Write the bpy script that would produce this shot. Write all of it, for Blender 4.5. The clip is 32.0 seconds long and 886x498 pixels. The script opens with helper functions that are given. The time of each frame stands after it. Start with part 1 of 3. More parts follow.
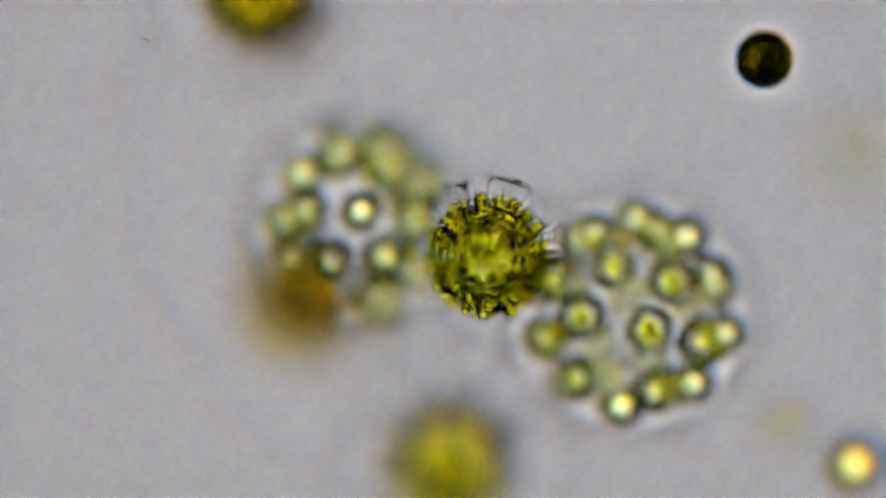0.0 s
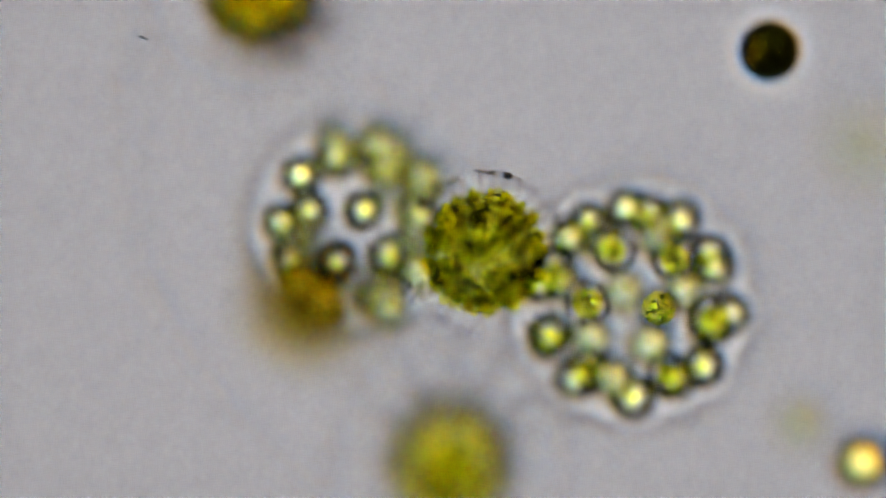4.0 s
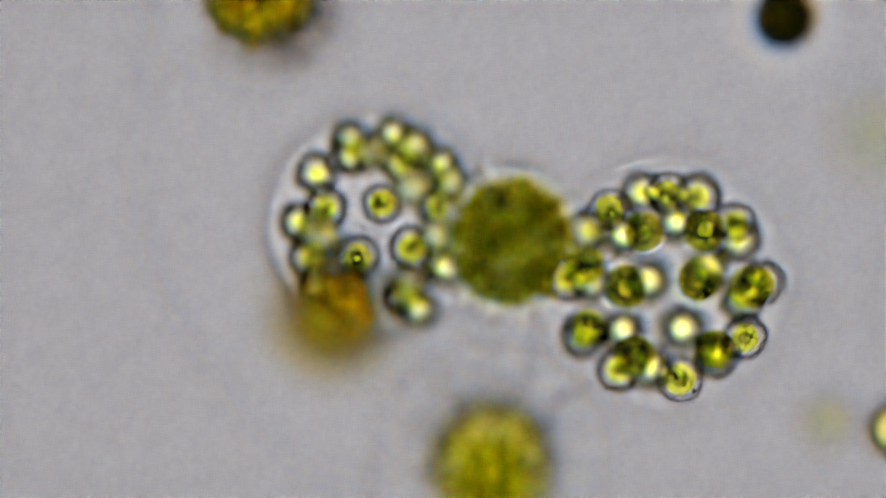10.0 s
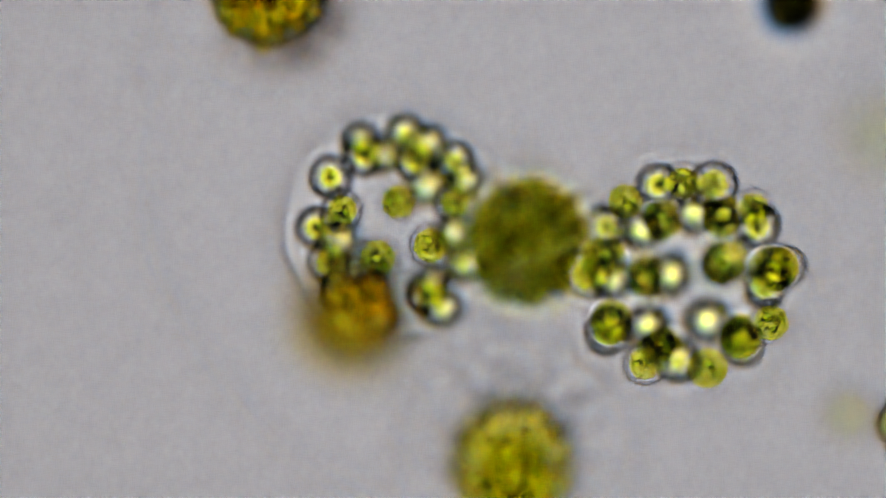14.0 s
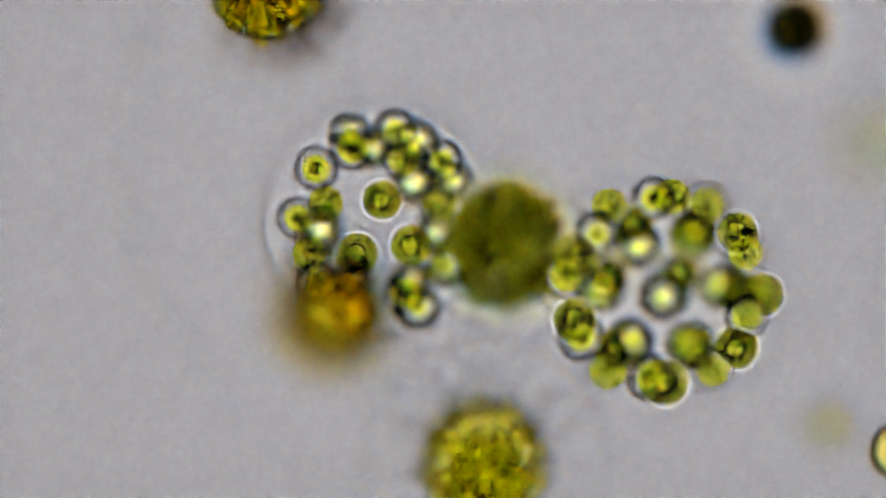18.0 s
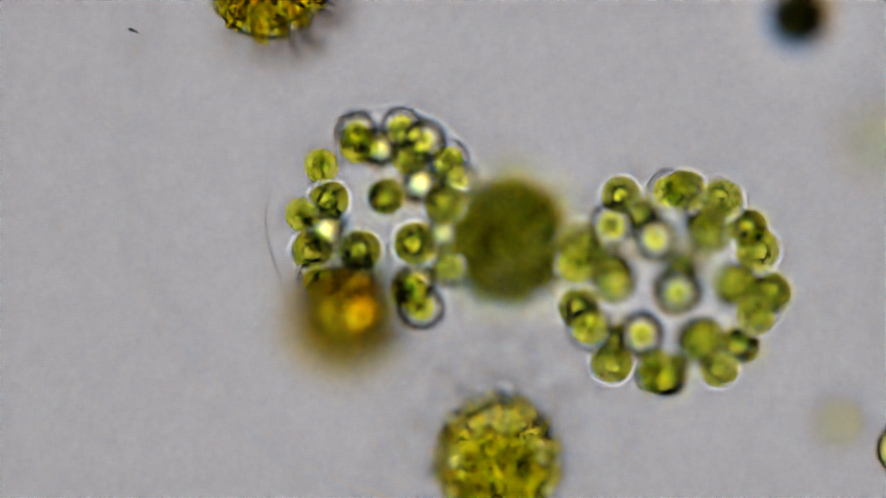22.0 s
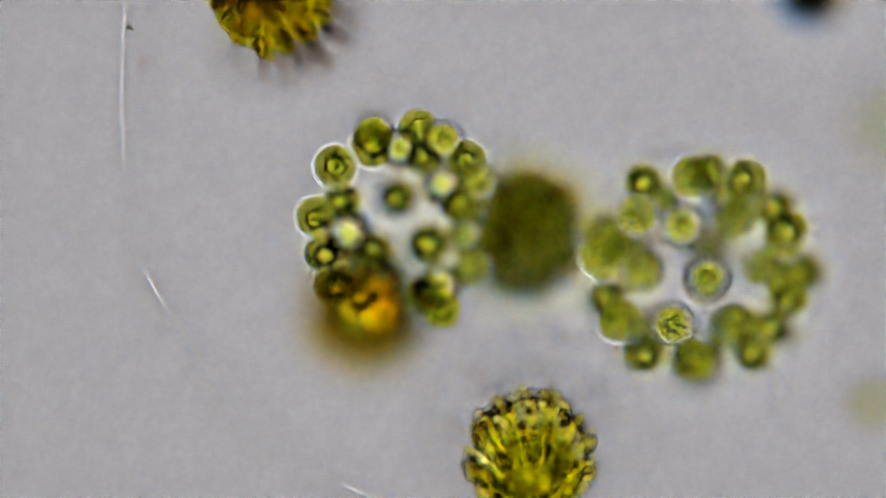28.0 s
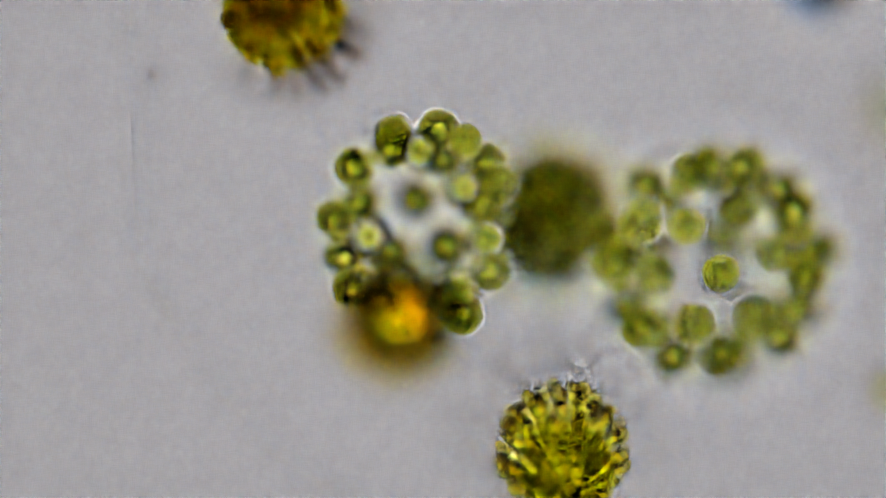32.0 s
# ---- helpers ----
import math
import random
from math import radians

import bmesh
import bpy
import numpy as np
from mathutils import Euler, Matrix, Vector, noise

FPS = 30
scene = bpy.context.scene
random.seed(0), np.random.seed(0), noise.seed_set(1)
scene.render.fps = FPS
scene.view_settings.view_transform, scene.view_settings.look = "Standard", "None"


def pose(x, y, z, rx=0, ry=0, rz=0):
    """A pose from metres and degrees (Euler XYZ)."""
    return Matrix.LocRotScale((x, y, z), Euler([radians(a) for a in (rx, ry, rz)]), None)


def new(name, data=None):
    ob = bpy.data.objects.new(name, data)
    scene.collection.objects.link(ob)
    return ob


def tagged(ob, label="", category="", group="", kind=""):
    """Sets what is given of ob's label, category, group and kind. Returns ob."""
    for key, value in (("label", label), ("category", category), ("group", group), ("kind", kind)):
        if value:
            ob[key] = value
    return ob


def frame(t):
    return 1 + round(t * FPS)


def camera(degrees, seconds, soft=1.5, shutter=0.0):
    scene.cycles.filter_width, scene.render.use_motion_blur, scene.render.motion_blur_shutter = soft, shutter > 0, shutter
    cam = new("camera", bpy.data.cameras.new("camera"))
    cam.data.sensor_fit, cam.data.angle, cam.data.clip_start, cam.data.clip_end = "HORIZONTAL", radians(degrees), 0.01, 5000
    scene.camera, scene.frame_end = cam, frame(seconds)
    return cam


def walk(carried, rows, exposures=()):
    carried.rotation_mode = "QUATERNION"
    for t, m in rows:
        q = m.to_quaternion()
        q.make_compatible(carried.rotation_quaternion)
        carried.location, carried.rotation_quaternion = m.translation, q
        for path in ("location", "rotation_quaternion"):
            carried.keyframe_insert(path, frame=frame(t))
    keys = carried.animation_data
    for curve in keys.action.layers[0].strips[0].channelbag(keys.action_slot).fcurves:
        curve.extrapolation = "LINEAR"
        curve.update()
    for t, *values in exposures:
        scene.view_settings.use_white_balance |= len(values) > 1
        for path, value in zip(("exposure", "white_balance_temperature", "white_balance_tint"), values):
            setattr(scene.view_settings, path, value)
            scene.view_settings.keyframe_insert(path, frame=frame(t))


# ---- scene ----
# A drop of pond water under a light microscope, drawn 10,000 times its size: one hundredth of a millimetre is 0.1 m.
# The lens racks down through the drop (a fixed focus distance), so the plane of sharp focus sinks as the camera does.
ANGLE, SECONDS, REACH, GROWTH = 12.0, 32.0, 20.886, 0.0609
FOCAL = 784 / math.tan(radians(ANGLE / 2))
cam = camera(ANGLE, SECONDS, soft=1.6)
cam.data.dof.use_dof = True
cam.data.dof.focus_distance = REACH
cam.data.dof.aperture_fstop = 0.0186


def height(t):
    """The camera's height over the first plane of focus."""
    return REACH / (1 + GROWTH * t / SECONDS)


walk(cam, [(t, pose(0, 0, height(t))) for t in (0, 4, 8, 12, 16, 20, 24, 28, 32)],
     exposures=((0, 0.04), (32, 0.16)))

# ---- light: a lamp disc seen through the condenser lens below the slide ----
world = bpy.data.worlds.new("world")
scene.world = world
world.use_nodes = True
world.node_tree.nodes["Background"].inputs[0].default_value = (0.50, 0.50, 0.55, 1)
world.node_tree.nodes["Background"].inputs[1].default_value = 0.06
scene.cycles.max_bounces = scene.cycles.transmission_bounces = 56
scene.cycles.transparent_max_bounces = 56
LENS_Z, LENS_F, LAMP_Z = -4.2, 20.0, -104.0


# ---- materials ----
def material(name):
    m = bpy.data.materials.new(name)
    m.use_nodes = True
    m.node_tree.nodes.clear()
    return m, m.node_tree.nodes, m.node_tree.links


def ramp(nodes, links, value, stops):
    r = nodes.new("ShaderNodeValToRGB")
    while len(r.color_ramp.elements) < len(stops):
        r.color_ramp.elements.new(0.5)
    for e, (p, c) in zip(r.color_ramp.elements, stops):
        e.position, e.color = p, (*c, 1)
    links.new(value, r.inputs[0])
    return r.outputs[0]


def clear(name, stops, ior, rough=0.0, scale=6.0, detail=3.0, bump=0.0, spread=0.0, bumpscale=45.0, stretch=(1, 1, 1)):
    """A see-through living substance: its pigment lies in grains and lets the lamp's light through, bent by its density."""
    m, nodes, links = material(name)
    out, glass = nodes.new("ShaderNodeOutputMaterial"), nodes.new("ShaderNodeBsdfRefraction")
    glass.inputs["IOR"].default_value, glass.inputs["Roughness"].default_value = ior, rough
    links.new(glass.outputs[0], out.inputs[0])
    co, info, add = nodes.new("ShaderNodeTexCoord"), nodes.new("ShaderNodeObjectInfo"), nodes.new("ShaderNodeVectorMath")
    mul = nodes.new("ShaderNodeMath")
    mul.operation, mul.inputs[1].default_value = "MULTIPLY", 37.0
    links.new(info.outputs["Random"], mul.inputs[0])
    mp = nodes.new("ShaderNodeMapping")
    mp.inputs["Scale"].default_value = stretch
    links.new(co.outputs["Object"], mp.inputs[0])
    links.new(mp.outputs[0], add.inputs[0])
    links.new(mul.outputs[0], add.inputs[1])
    tex = nodes.new("ShaderNodeTexNoise")
    tex.inputs["Scale"].default_value, tex.inputs["Detail"].default_value = scale, detail
    links.new(add.outputs[0], tex.inputs["Vector"])
    value = tex.outputs["Fac"]
    if spread:
        mix = nodes.new("ShaderNodeMath")
        mix.operation, mix.inputs[1].default_value = "MULTIPLY_ADD", spread
        links.new(info.outputs["Random"], mix.inputs[0])
        links.new(value, mix.inputs[2])
        sub = nodes.new("ShaderNodeMath")
        sub.operation, sub.inputs[1].default_value = "SUBTRACT", spread / 2
        links.new(mix.outputs[0], sub.inputs[0])
        value = sub.outputs[0]
    links.new(ramp(nodes, links, value, stops), glass.inputs["Color"])
    if bump:
        fine, bp = nodes.new("ShaderNodeTexNoise"), nodes.new("ShaderNodeBump")
        fine.inputs["Scale"].default_value, fine.inputs["Detail"].default_value = bumpscale, 2
        links.new(add.outputs[0], fine.inputs["Vector"])
        links.new(fine.outputs["Fac"], bp.inputs["Height"])
        bp.inputs["Strength"].default_value, bp.inputs["Distance"].default_value = bump, 0.010
        links.new(bp.outputs[0], glass.inputs["Normal"])
    return m


def lamp_material():
    m, nodes, links = material("lamp_glow")
    out, glow = nodes.new("ShaderNodeOutputMaterial"), nodes.new("ShaderNodeEmission")
    co, length = nodes.new("ShaderNodeTexCoord"), nodes.new("ShaderNodeVectorMath")
    length.operation = "LENGTH"
    links.new(co.outputs["Object"], length.inputs[0])
    div = nodes.new("ShaderNodeMath")
    div.operation, div.inputs[1].default_value = "DIVIDE", 24.0
    links.new(length.outputs["Value"], div.inputs[0])
    tone = (0.993, 0.963, 0.995)
    level = ramp(nodes, links, div.outputs[0], [(r, [c * v for c in tone]) for r, v in LAMP])
    # colour fringes of the optics, put into the lamp's tint: one side of the disc is warmer
    sep, side, mix = nodes.new("ShaderNodeSeparateXYZ"), nodes.new("ShaderNodeMapRange"), nodes.new("ShaderNodeMix")
    turn = nodes.new("ShaderNodeMapping")
    turn.inputs["Rotation"].default_value = (0, 0, radians(-40))
    links.new(co.outputs["Object"], turn.inputs[0])
    links.new(turn.outputs[0], sep.inputs[0])
    links.new(sep.outputs[0], side.inputs[0])
    side.inputs[1].default_value, side.inputs[2].default_value = -6.5, 6.5
    hue = ramp(nodes, links, side.outputs[0], [(0.0, WARM), (1.0, COOL)])
    mix.data_type, mix.blend_type = "RGBA", "MULTIPLY"
    mix.inputs[0].default_value = 1.0
    links.new(level, mix.inputs[6])
    links.new(hue, mix.inputs[7])
    links.new(mix.outputs[2], glow.inputs[0])
    glow.inputs[1].default_value = LAMP_POWER
    links.new(glow.outputs[0], out.inputs[0])
    return m


LAMP = ((0.000, 1.000), (0.110, 0.985), (0.165, 0.90), (0.202, 0.70), (0.225, 0.48), (0.248, 0.26), (0.275, 0.10), (0.312, 0.03), (0.367, 0.0), (1.0, 0.0))
LAMP_POWER = 4.0
# tints of the lamp's two sides, standing in for colour fringes
WARM, COOL = (1.65, 1.0, 0.12), (0.35, 1.0, 1.88)
cell_green = clear("green_cell", [(0.365, (0.06, 0.16, 0.01)), (0.40, (0.93, 0.95, 0.06)), (0.45, (1.0, 0.99, 0.24)), (0.55, (1.0, 1.0, 0.68))], 1.012, 0.0, 36.0, 3, 0.16, 0.04, bumpscale=40)
# clear layers added round the single cells to bend light into bright rings
halo_weak = clear("halo_weak", [(0.0, (1.0, 1.0, 1.0)), (1.0, (1.0, 1.0, 1.0))], 0.994)
halo_firm = clear("halo_firm", [(0.0, (1.0, 1.0, 1.0)), (1.0, (1.0, 1.0, 1.0))], 1.009)
stroma = clear("cell_stroma", [(0.375, (0.12, 0.24, 0.02)), (0.41, (0.95, 0.96, 0.22)), (0.46, (1.0, 0.99, 0.52)), (0.55, (1.0, 1.0, 0.90))], 1.011, 0.0, 44.0, 3, 0.16, 0.04, bumpscale=50)
sap = clear("cell_sap", [(0.0, (1.0, 1.0, 0.90)), (1.0, (1.0, 1.0, 1.0))], 0.964)
# a weak shell added round the green cells to bend light into halos
halo = clear("halo_soft", [(0.0, (1.0, 1.0, 1.0)), (1.0, (1.0, 1.0, 1.0))], 0.994)
# lenses added inside the balls, bending light to brighten and darken them with focus
core_lens_strong = clear("very_dense_lens", [(0.0, (0.85, 0.79, 0.52)), (1.0, (0.92, 0.87, 0.62))], 1.06, 0.0, 8.0)
core_lens_firm = clear("firm_lens", [(0.36, (0.90, 0.92, 0.75)), (0.43, (0.98, 0.98, 0.92)), (0.55, (1.0, 1.0, 0.97))], 1.017, 0.0, 22.0)
heart = clear("dense_lens", [(0.0, (1.0, 1.0, 1.0)), (1.0, (1.0, 1.0, 1.0))], 1.02, 0.0, 8.0)
core_lens_soft = clear("soft_lens", [(0.34, (0.94, 0.90, 0.60)), (0.44, (1.0, 0.98, 0.78)), (0.55, (1.0, 1.0, 0.92))], 1.016, 0.0, 22.0)
pillar_slime = clear("pillar_slime", [(0.0, (0.985, 0.985, 0.985)), (1.0, (1.0, 1.0, 1.0))], 1.009, 0.0, 20, 2, 0.3, bumpscale=30)
fringe_slime = clear("fringe_slime", [(0.35, (0.93, 0.92, 0.91)), (0.55, (1.0, 1.0, 1.0))], 1.0022, 0.0, 30, 2, 0.4, bumpscale=40)
coat = clear("cell_coat", [(0.0, (1.0, 1.0, 1.0)), (1.0, (1.0, 1.0, 1.0))], 1.015, 0.0, 30)
core_green = clear("pyrenoid", [(0.3, (0.85, 0.94, 0.55)), (0.7, (0.98, 1.0, 0.85))], 1.04, 0.0, 30)
club_green = clear("radial_cell_green", [(0.37, (0.83, 0.85, 0.38)), (0.43, (0.99, 0.98, 0.64)), (0.54, (1.0, 1.0, 0.90))], 1.003, 0.0, 36.0, 2, 0.1, 0.2, stretch=(1, 1, 0.35))
club_gold = clear("radial_cell_gold", [(0.38, (0.95, 0.95, 0.40)), (0.45, (1.0, 0.99, 0.60)), (0.56, (1.0, 1.0, 0.85))], 1.006, 0.0, 36.0, 2, 0.2, 0.2, stretch=(1, 1, 0.35))
club_amber = clear("radial_cell_amber", [(0.36, (0.89, 0.80, 0.26)), (0.44, (1.0, 0.955, 0.48)), (0.56, (1.0, 0.99, 0.72))], 1.003, 0.0, 24.0, 2, 0.3, 0.2, stretch=(1, 1, 0.35))
club_brown = clear("radial_cell_brown", [(0.37, (0.78, 0.80, 0.28)), (0.44, (0.98, 0.96, 0.52)), (0.54, (1.0, 0.99, 0.78))], 1.003, 0.0, 36.0, 2, 0.1, 0.2, stretch=(1, 1, 0.35))
bead_green = clear("yellow_bead", [(0.31, (0.50, 0.54, 0.02)), (0.38, (0.98, 0.96, 0.06)), (0.47, (1.0, 0.98, 0.22)), (0.60, (1.0, 1.0, 0.85))], 1.023, 0.0, 30.0, 2, 0.1, 0.24, stretch=(1, 1, 0.3))
bead_faint = clear("faint_bead", [(0.36, (0.70, 0.76, 0.15)), (0.44, (1.0, 0.98, 0.45)), (0.56, (1.0, 1.0, 0.85))], 1.005, 0.0, 30.0, 2, 0.1, 0.2)
bead_brown = clear("amber_bead", [(0.34, (0.40, 0.33, 0.02)), (0.41, (0.97, 0.86, 0.06)), (0.48, (1.0, 0.95, 0.24)), (0.60, (1.0, 0.99, 0.8))], 1.015, 0.0, 30.0, 2, 0.1, 0.24, stretch=(1, 1, 0.3))
streak_yellow = clear("yellow_streak", [(0.35, (0.52, 0.56, 0.02)), (0.41, (0.96, 0.95, 0.05)), (0.50, (1.0, 0.98, 0.30)), (0.62, (1.0, 1.0, 0.8))], 1.015, 0.0, 34.0, 2, 0.2, 0.28, stretch=(1, 1, 0.25))
streak_amber = clear("amber_streak", [(0.35, (0.50, 0.45, 0.02)), (0.41, (1.0, 0.90, 0.05)), (0.50, (1.0, 0.94, 0.28)), (0.62, (1.0, 1.0, 0.8))], 1.015, 0.0, 34.0, 2, 0.2, 0.28, stretch=(1, 1, 0.25))
bead_dark = clear("dark_amber_bead", [(0.34, (0.70, 0.62, 0.20)), (0.44, (0.95, 0.88, 0.30)), (0.58, (1.0, 0.95, 0.45))], 1.006, 0.0, 30.0, 2, 0.2, 0.24)
bead_pale = clear("pale_bead", [(0.33, (0.80, 0.74, 0.20)), (0.42, (1.0, 0.96, 0.50)), (0.55, (1.0, 1.0, 0.90))], 1.023, 0.0, 30.0, 2, 0.2, 0.24)
cell_dark = clear("dark_green_cell", [(0.36, (0.04, 0.06, 0.02)), (0.50, (0.24, 0.25, 0.04)), (0.62, (0.60, 0.52, 0.08))], 1.03, 0.0, 12.0, 3, 0.3)
cell_yellow = clear("yellow_cell", [(0.3, (0.96, 0.82, 0.36)), (0.6, (1.0, 0.95, 0.52))], 1.023, 0.0, 9.0)
cell_pale = clear("pale_cell", [(0.3, (0.84, 0.83, 0.68)), (0.6, (0.93, 0.92, 0.78))], 1.004, 0.02, 9.0)
cell_brown = clear("brown_cell", [(0.38, (0.08, 0.06, 0.05)), (0.45, (0.62, 0.34, 0.05)), (0.51, (1.0, 0.80, 0.22)), (0.58, (1.0, 0.98, 0.85))], 1.05, 0.0, 13.0, 3, 0.5)
jelly = clear("jelly", [(0.0, (0.995, 0.995, 0.995)), (1.0, (0.995, 0.995, 0.995))], 1.0029, 0.0, 3.0, 2, 0.3, bumpscale=6)
thin_jelly = clear("thin_jelly", [(0.0, (0.995, 0.995, 0.995)), (1.0, (0.995, 0.995, 0.995))], 1.0016, 0.0, 3.0, 2, 0.3, bumpscale=6)
veil = clear("thin_sheath", [(0.0, (0.99, 0.99, 0.99)), (1.0, (0.995, 0.995, 0.995))], 1.011, 0.0, 3.0, 2, 0.2, bumpscale=5)
faint_veil = clear("faint_sheath", [(0.0, (0.99, 0.99, 0.99)), (1.0, (0.995, 0.995, 0.995))], 1.008, 0.0, 3.0, 2, 0.2, bumpscale=5)
sheath_clear = clear("sheath", [(0.0, (0.985, 0.985, 0.985)), (1.0, (0.995, 0.995, 0.995))], 1.008, 0.0, 3.0, 2, 0.2, bumpscale=5)
thread = clear("thread", [(0.0, (0.99, 0.99, 0.99)), (1.0, (1.0, 1.0, 1.0))], 1.0135)
whip_firm = clear("firm_thread", [(0.0, (0.99, 0.99, 0.99)), (1.0, (1.0, 1.0, 1.0))], 1.023)
dust = clear("dust", [(0.3, (0.01, 0.01, 0.012)), (0.7, (0.05, 0.05, 0.05))], 1.0)
dust_pale = clear("pale_dust", [(0.3, (0.35, 0.35, 0.36)), (0.7, (0.5, 0.5, 0.5))], 1.0)
# refracting shell added round the dust for its bright ring
dust_ring = clear("dust_ring", [(0.0, (1.0, 1.0, 1.0)), (1.0, (1.0, 1.0, 1.0))], 1.04)
debris_dark = clear("dark_grain", [(0.35, (0.20, 0.18, 0.17)), (0.6, (0.60, 0.56, 0.52))], 1.03, 0.0, 40)
tip_brown = clear("brown_tip", [(0.35, (0.45, 0.35, 0.34)), (0.6, (0.85, 0.78, 0.76))], 1.04, 0.0, 40)
debris = clear("debris", [(0.35, (0.25, 0.2, 0.18)), (0.5, (0.8, 0.72, 0.66)), (0.65, (0.97, 0.97, 0.97))], 1.05, 0.0, 40)


# ---- building helpers ----
def mesh_of(name, bm, mat):
    me = bpy.data.meshes.new(name)
    bm.to_mesh(me)
    bm.free()
    me.materials.append(mat)
    me.shade_smooth()
    return me


def part(name, data, parent, m=None, label="", mat=None):
    """Links a mesh (or a bmesh, which it turns into one) as one object under a thing or a part."""
    if not isinstance(data, bpy.types.Mesh):
        data = mesh_of(name, data, mat)
    ob = new(name, data)
    ob.parent = parent
    if m is not None:
        ob.matrix_basis = m
    return tagged(ob, label) if label else ob


def blob(radius, levels=4, rough=0.0, freq=2.0, seed=0.0, squash=(1, 1, 1)):
    bm = bmesh.new()
    bmesh.ops.create_icosphere(bm, subdivisions=levels, radius=1)
    for v in bm.verts:
        n = noise.noise(v.co * freq + Vector((seed, seed * 1.7, -seed)))
        v.co = Vector([c * s for c, s in zip(v.co, squash)]) * (radius * (1 + rough * n))
    return bm


def lathe(profile, around=12, bend=0.0):
    """A body of revolution about z from (radius, z) pairs; the first and last close it."""
    bm, rings = bmesh.new(), []
    for r, z in profile:
        if r < 1e-6:
            rings.append([bm.verts.new((bend * z * z, 0, z))])
        else:
            rings.append([bm.verts.new((bend * z * z + r * math.cos(a), r * math.sin(a), z)) for a in (math.tau * i / around for i in range(around))])
    for a, b in zip(rings, rings[1:]):
        for i in range(around):
            j = (i + 1) % around
            f = [a[i % len(a)], a[j % len(a)], b[j % len(b)], b[i % len(b)]]
            f = [v for k, v in enumerate(f) if v not in f[:k]]
            if len(f) > 2:
                bm.faces.new(f)
    bmesh.ops.recalc_face_normals(bm, faces=bm.faces)
    return bm


def tube(points, radii, around=6):
    """A closed tapering thread through the points."""
    bm, rings, n = bmesh.new(), [], len(points)
    for i, p in enumerate(points):
        d = (Vector(points[min(i + 1, n - 1)]) - Vector(points[max(i - 1, 0)])).normalized()
        u = d.orthogonal().normalized() if i == 0 else (u - d * u.dot(d)).normalized()
        w = d.cross(u)
        rings.append([bm.verts.new(Vector(p) + radii[i] * (u * math.cos(a) + w * math.sin(a))) for a in (math.tau * k / around for k in range(around))])
    for a, b in zip(rings, rings[1:]):
        for k in range(around):
            bm.faces.new((a[k], a[(k + 1) % around], b[(k + 1) % around], b[k]))
    bm.faces.new(rings[0][::-1])
    bm.faces.new(rings[-1])
    return bm


def toward(az, el):
    a, e = radians(az), radians(el)
    return Vector((math.cos(a) * math.cos(e), math.sin(a) * math.cos(e), math.sin(e)))


def aim(direction, distance, spin=0.0, size=1.0):
    """A pose at distance along a direction, with z pointing outward."""
    d = Vector(direction).normalized()
    return Matrix.Translation(d * distance) @ d.to_track_quat("Z", "Y").to_matrix().to_4x4() @ pose(0, 0, 0, 0, 0, spin) @ Matrix.Scale(size, 4)


def sunflower(n):
    """n directions spread evenly over the ball."""
    for i in range(n):
        z = 1 - 2 * (i + 0.5) / n
        a = i * 2.39996
        r = math.sqrt(1 - z * z)
        yield Vector((r * math.cos(a), r * math.sin(a), z))


# ---- the stage: condenser lens and lamp disc ----
def condenser_lens():
    bm, rings, around = bmesh.new(), [], 160
    for k in range(49):
        r = 5.2 * k / 48
        rings.append([bm.verts.new((r * math.cos(a), r * math.sin(a), r * r / (LENS_F) - 5.2 ** 2 / (LENS_F) - 0.1))
                      for a in (math.tau * i / around for i in range(around if k else 1))])
    for a, b in zip(rings, rings[1:]):
        for i in range(around):
            j = (i + 1) % around
            bm.faces.new((a[0], b[j], b[i]) if len(a) == 1 else (a[i], a[j], b[j], b[i]))
    rim = [bm.verts.new((v.co.x, v.co.y, 0)) for v in rings[-1]]
    for i in range(around):
        j = (i + 1) % around
        bm.faces.new((rings[-1][i], rings[-1][j], rim[j], rim[i]))
    bm.faces.new(rim)
    bmesh.ops.recalc_face_normals(bm, faces=bm.faces)
    glass = clear("lens_glass", [(0.0, (1, 1, 1)), (1.0, (1, 1, 1))], 1.5)
    ob = new("condenser_lens", mesh_of("condenser_lens", bm, glass))
    for p in ob.data.polygons:
        p.use_smooth = len(p.vertices) < 5 and abs(p.normal.z) > 0.5
    ob.location.z = LENS_Z
    return tagged(ob, "clear glass condenser lens under the water drop", "lens", kind="structure")


condenser_lens()
bm = bmesh.new()
bmesh.ops.create_circle(bm, cap_ends=True, segments=96, radius=40)
lamp = new("backdrop", mesh_of("lamp_disc", bm, lamp_material()))
lamp.location.z = LAMP_Z
tagged(lamp, "glowing grey-white lamp disc behind the specimen", "backdrop", kind="structure")


# ---- where things lie ----
LIFT = ((0, 0.0), (3, 0.014), (6, 0.084), (9, 0.095), (13, 0.07), (17, 0.034), (19, 0.014), (23, -0.011), (28, -0.03), (32, -0.056))


def lift(t):
    """The drift of the whole drop towards the lens."""
    return float(np.interp(t, [a for a, _ in LIFT], [b for _, b in LIFT]))


def spot(t, x, y, z):
    """The place at depth z, as it drifts, on the line of sight (x, y) of a picture 1568 wide."""
    z = z + lift(t)
    d = height(t) - z
    return Vector(((x - 784) / FOCAL * d, (441 - y) / FOCAL * d, z))


def unit(z):
    """Metres to a picture point at depth z, at the start."""
    return (REACH - z) / FOCAL


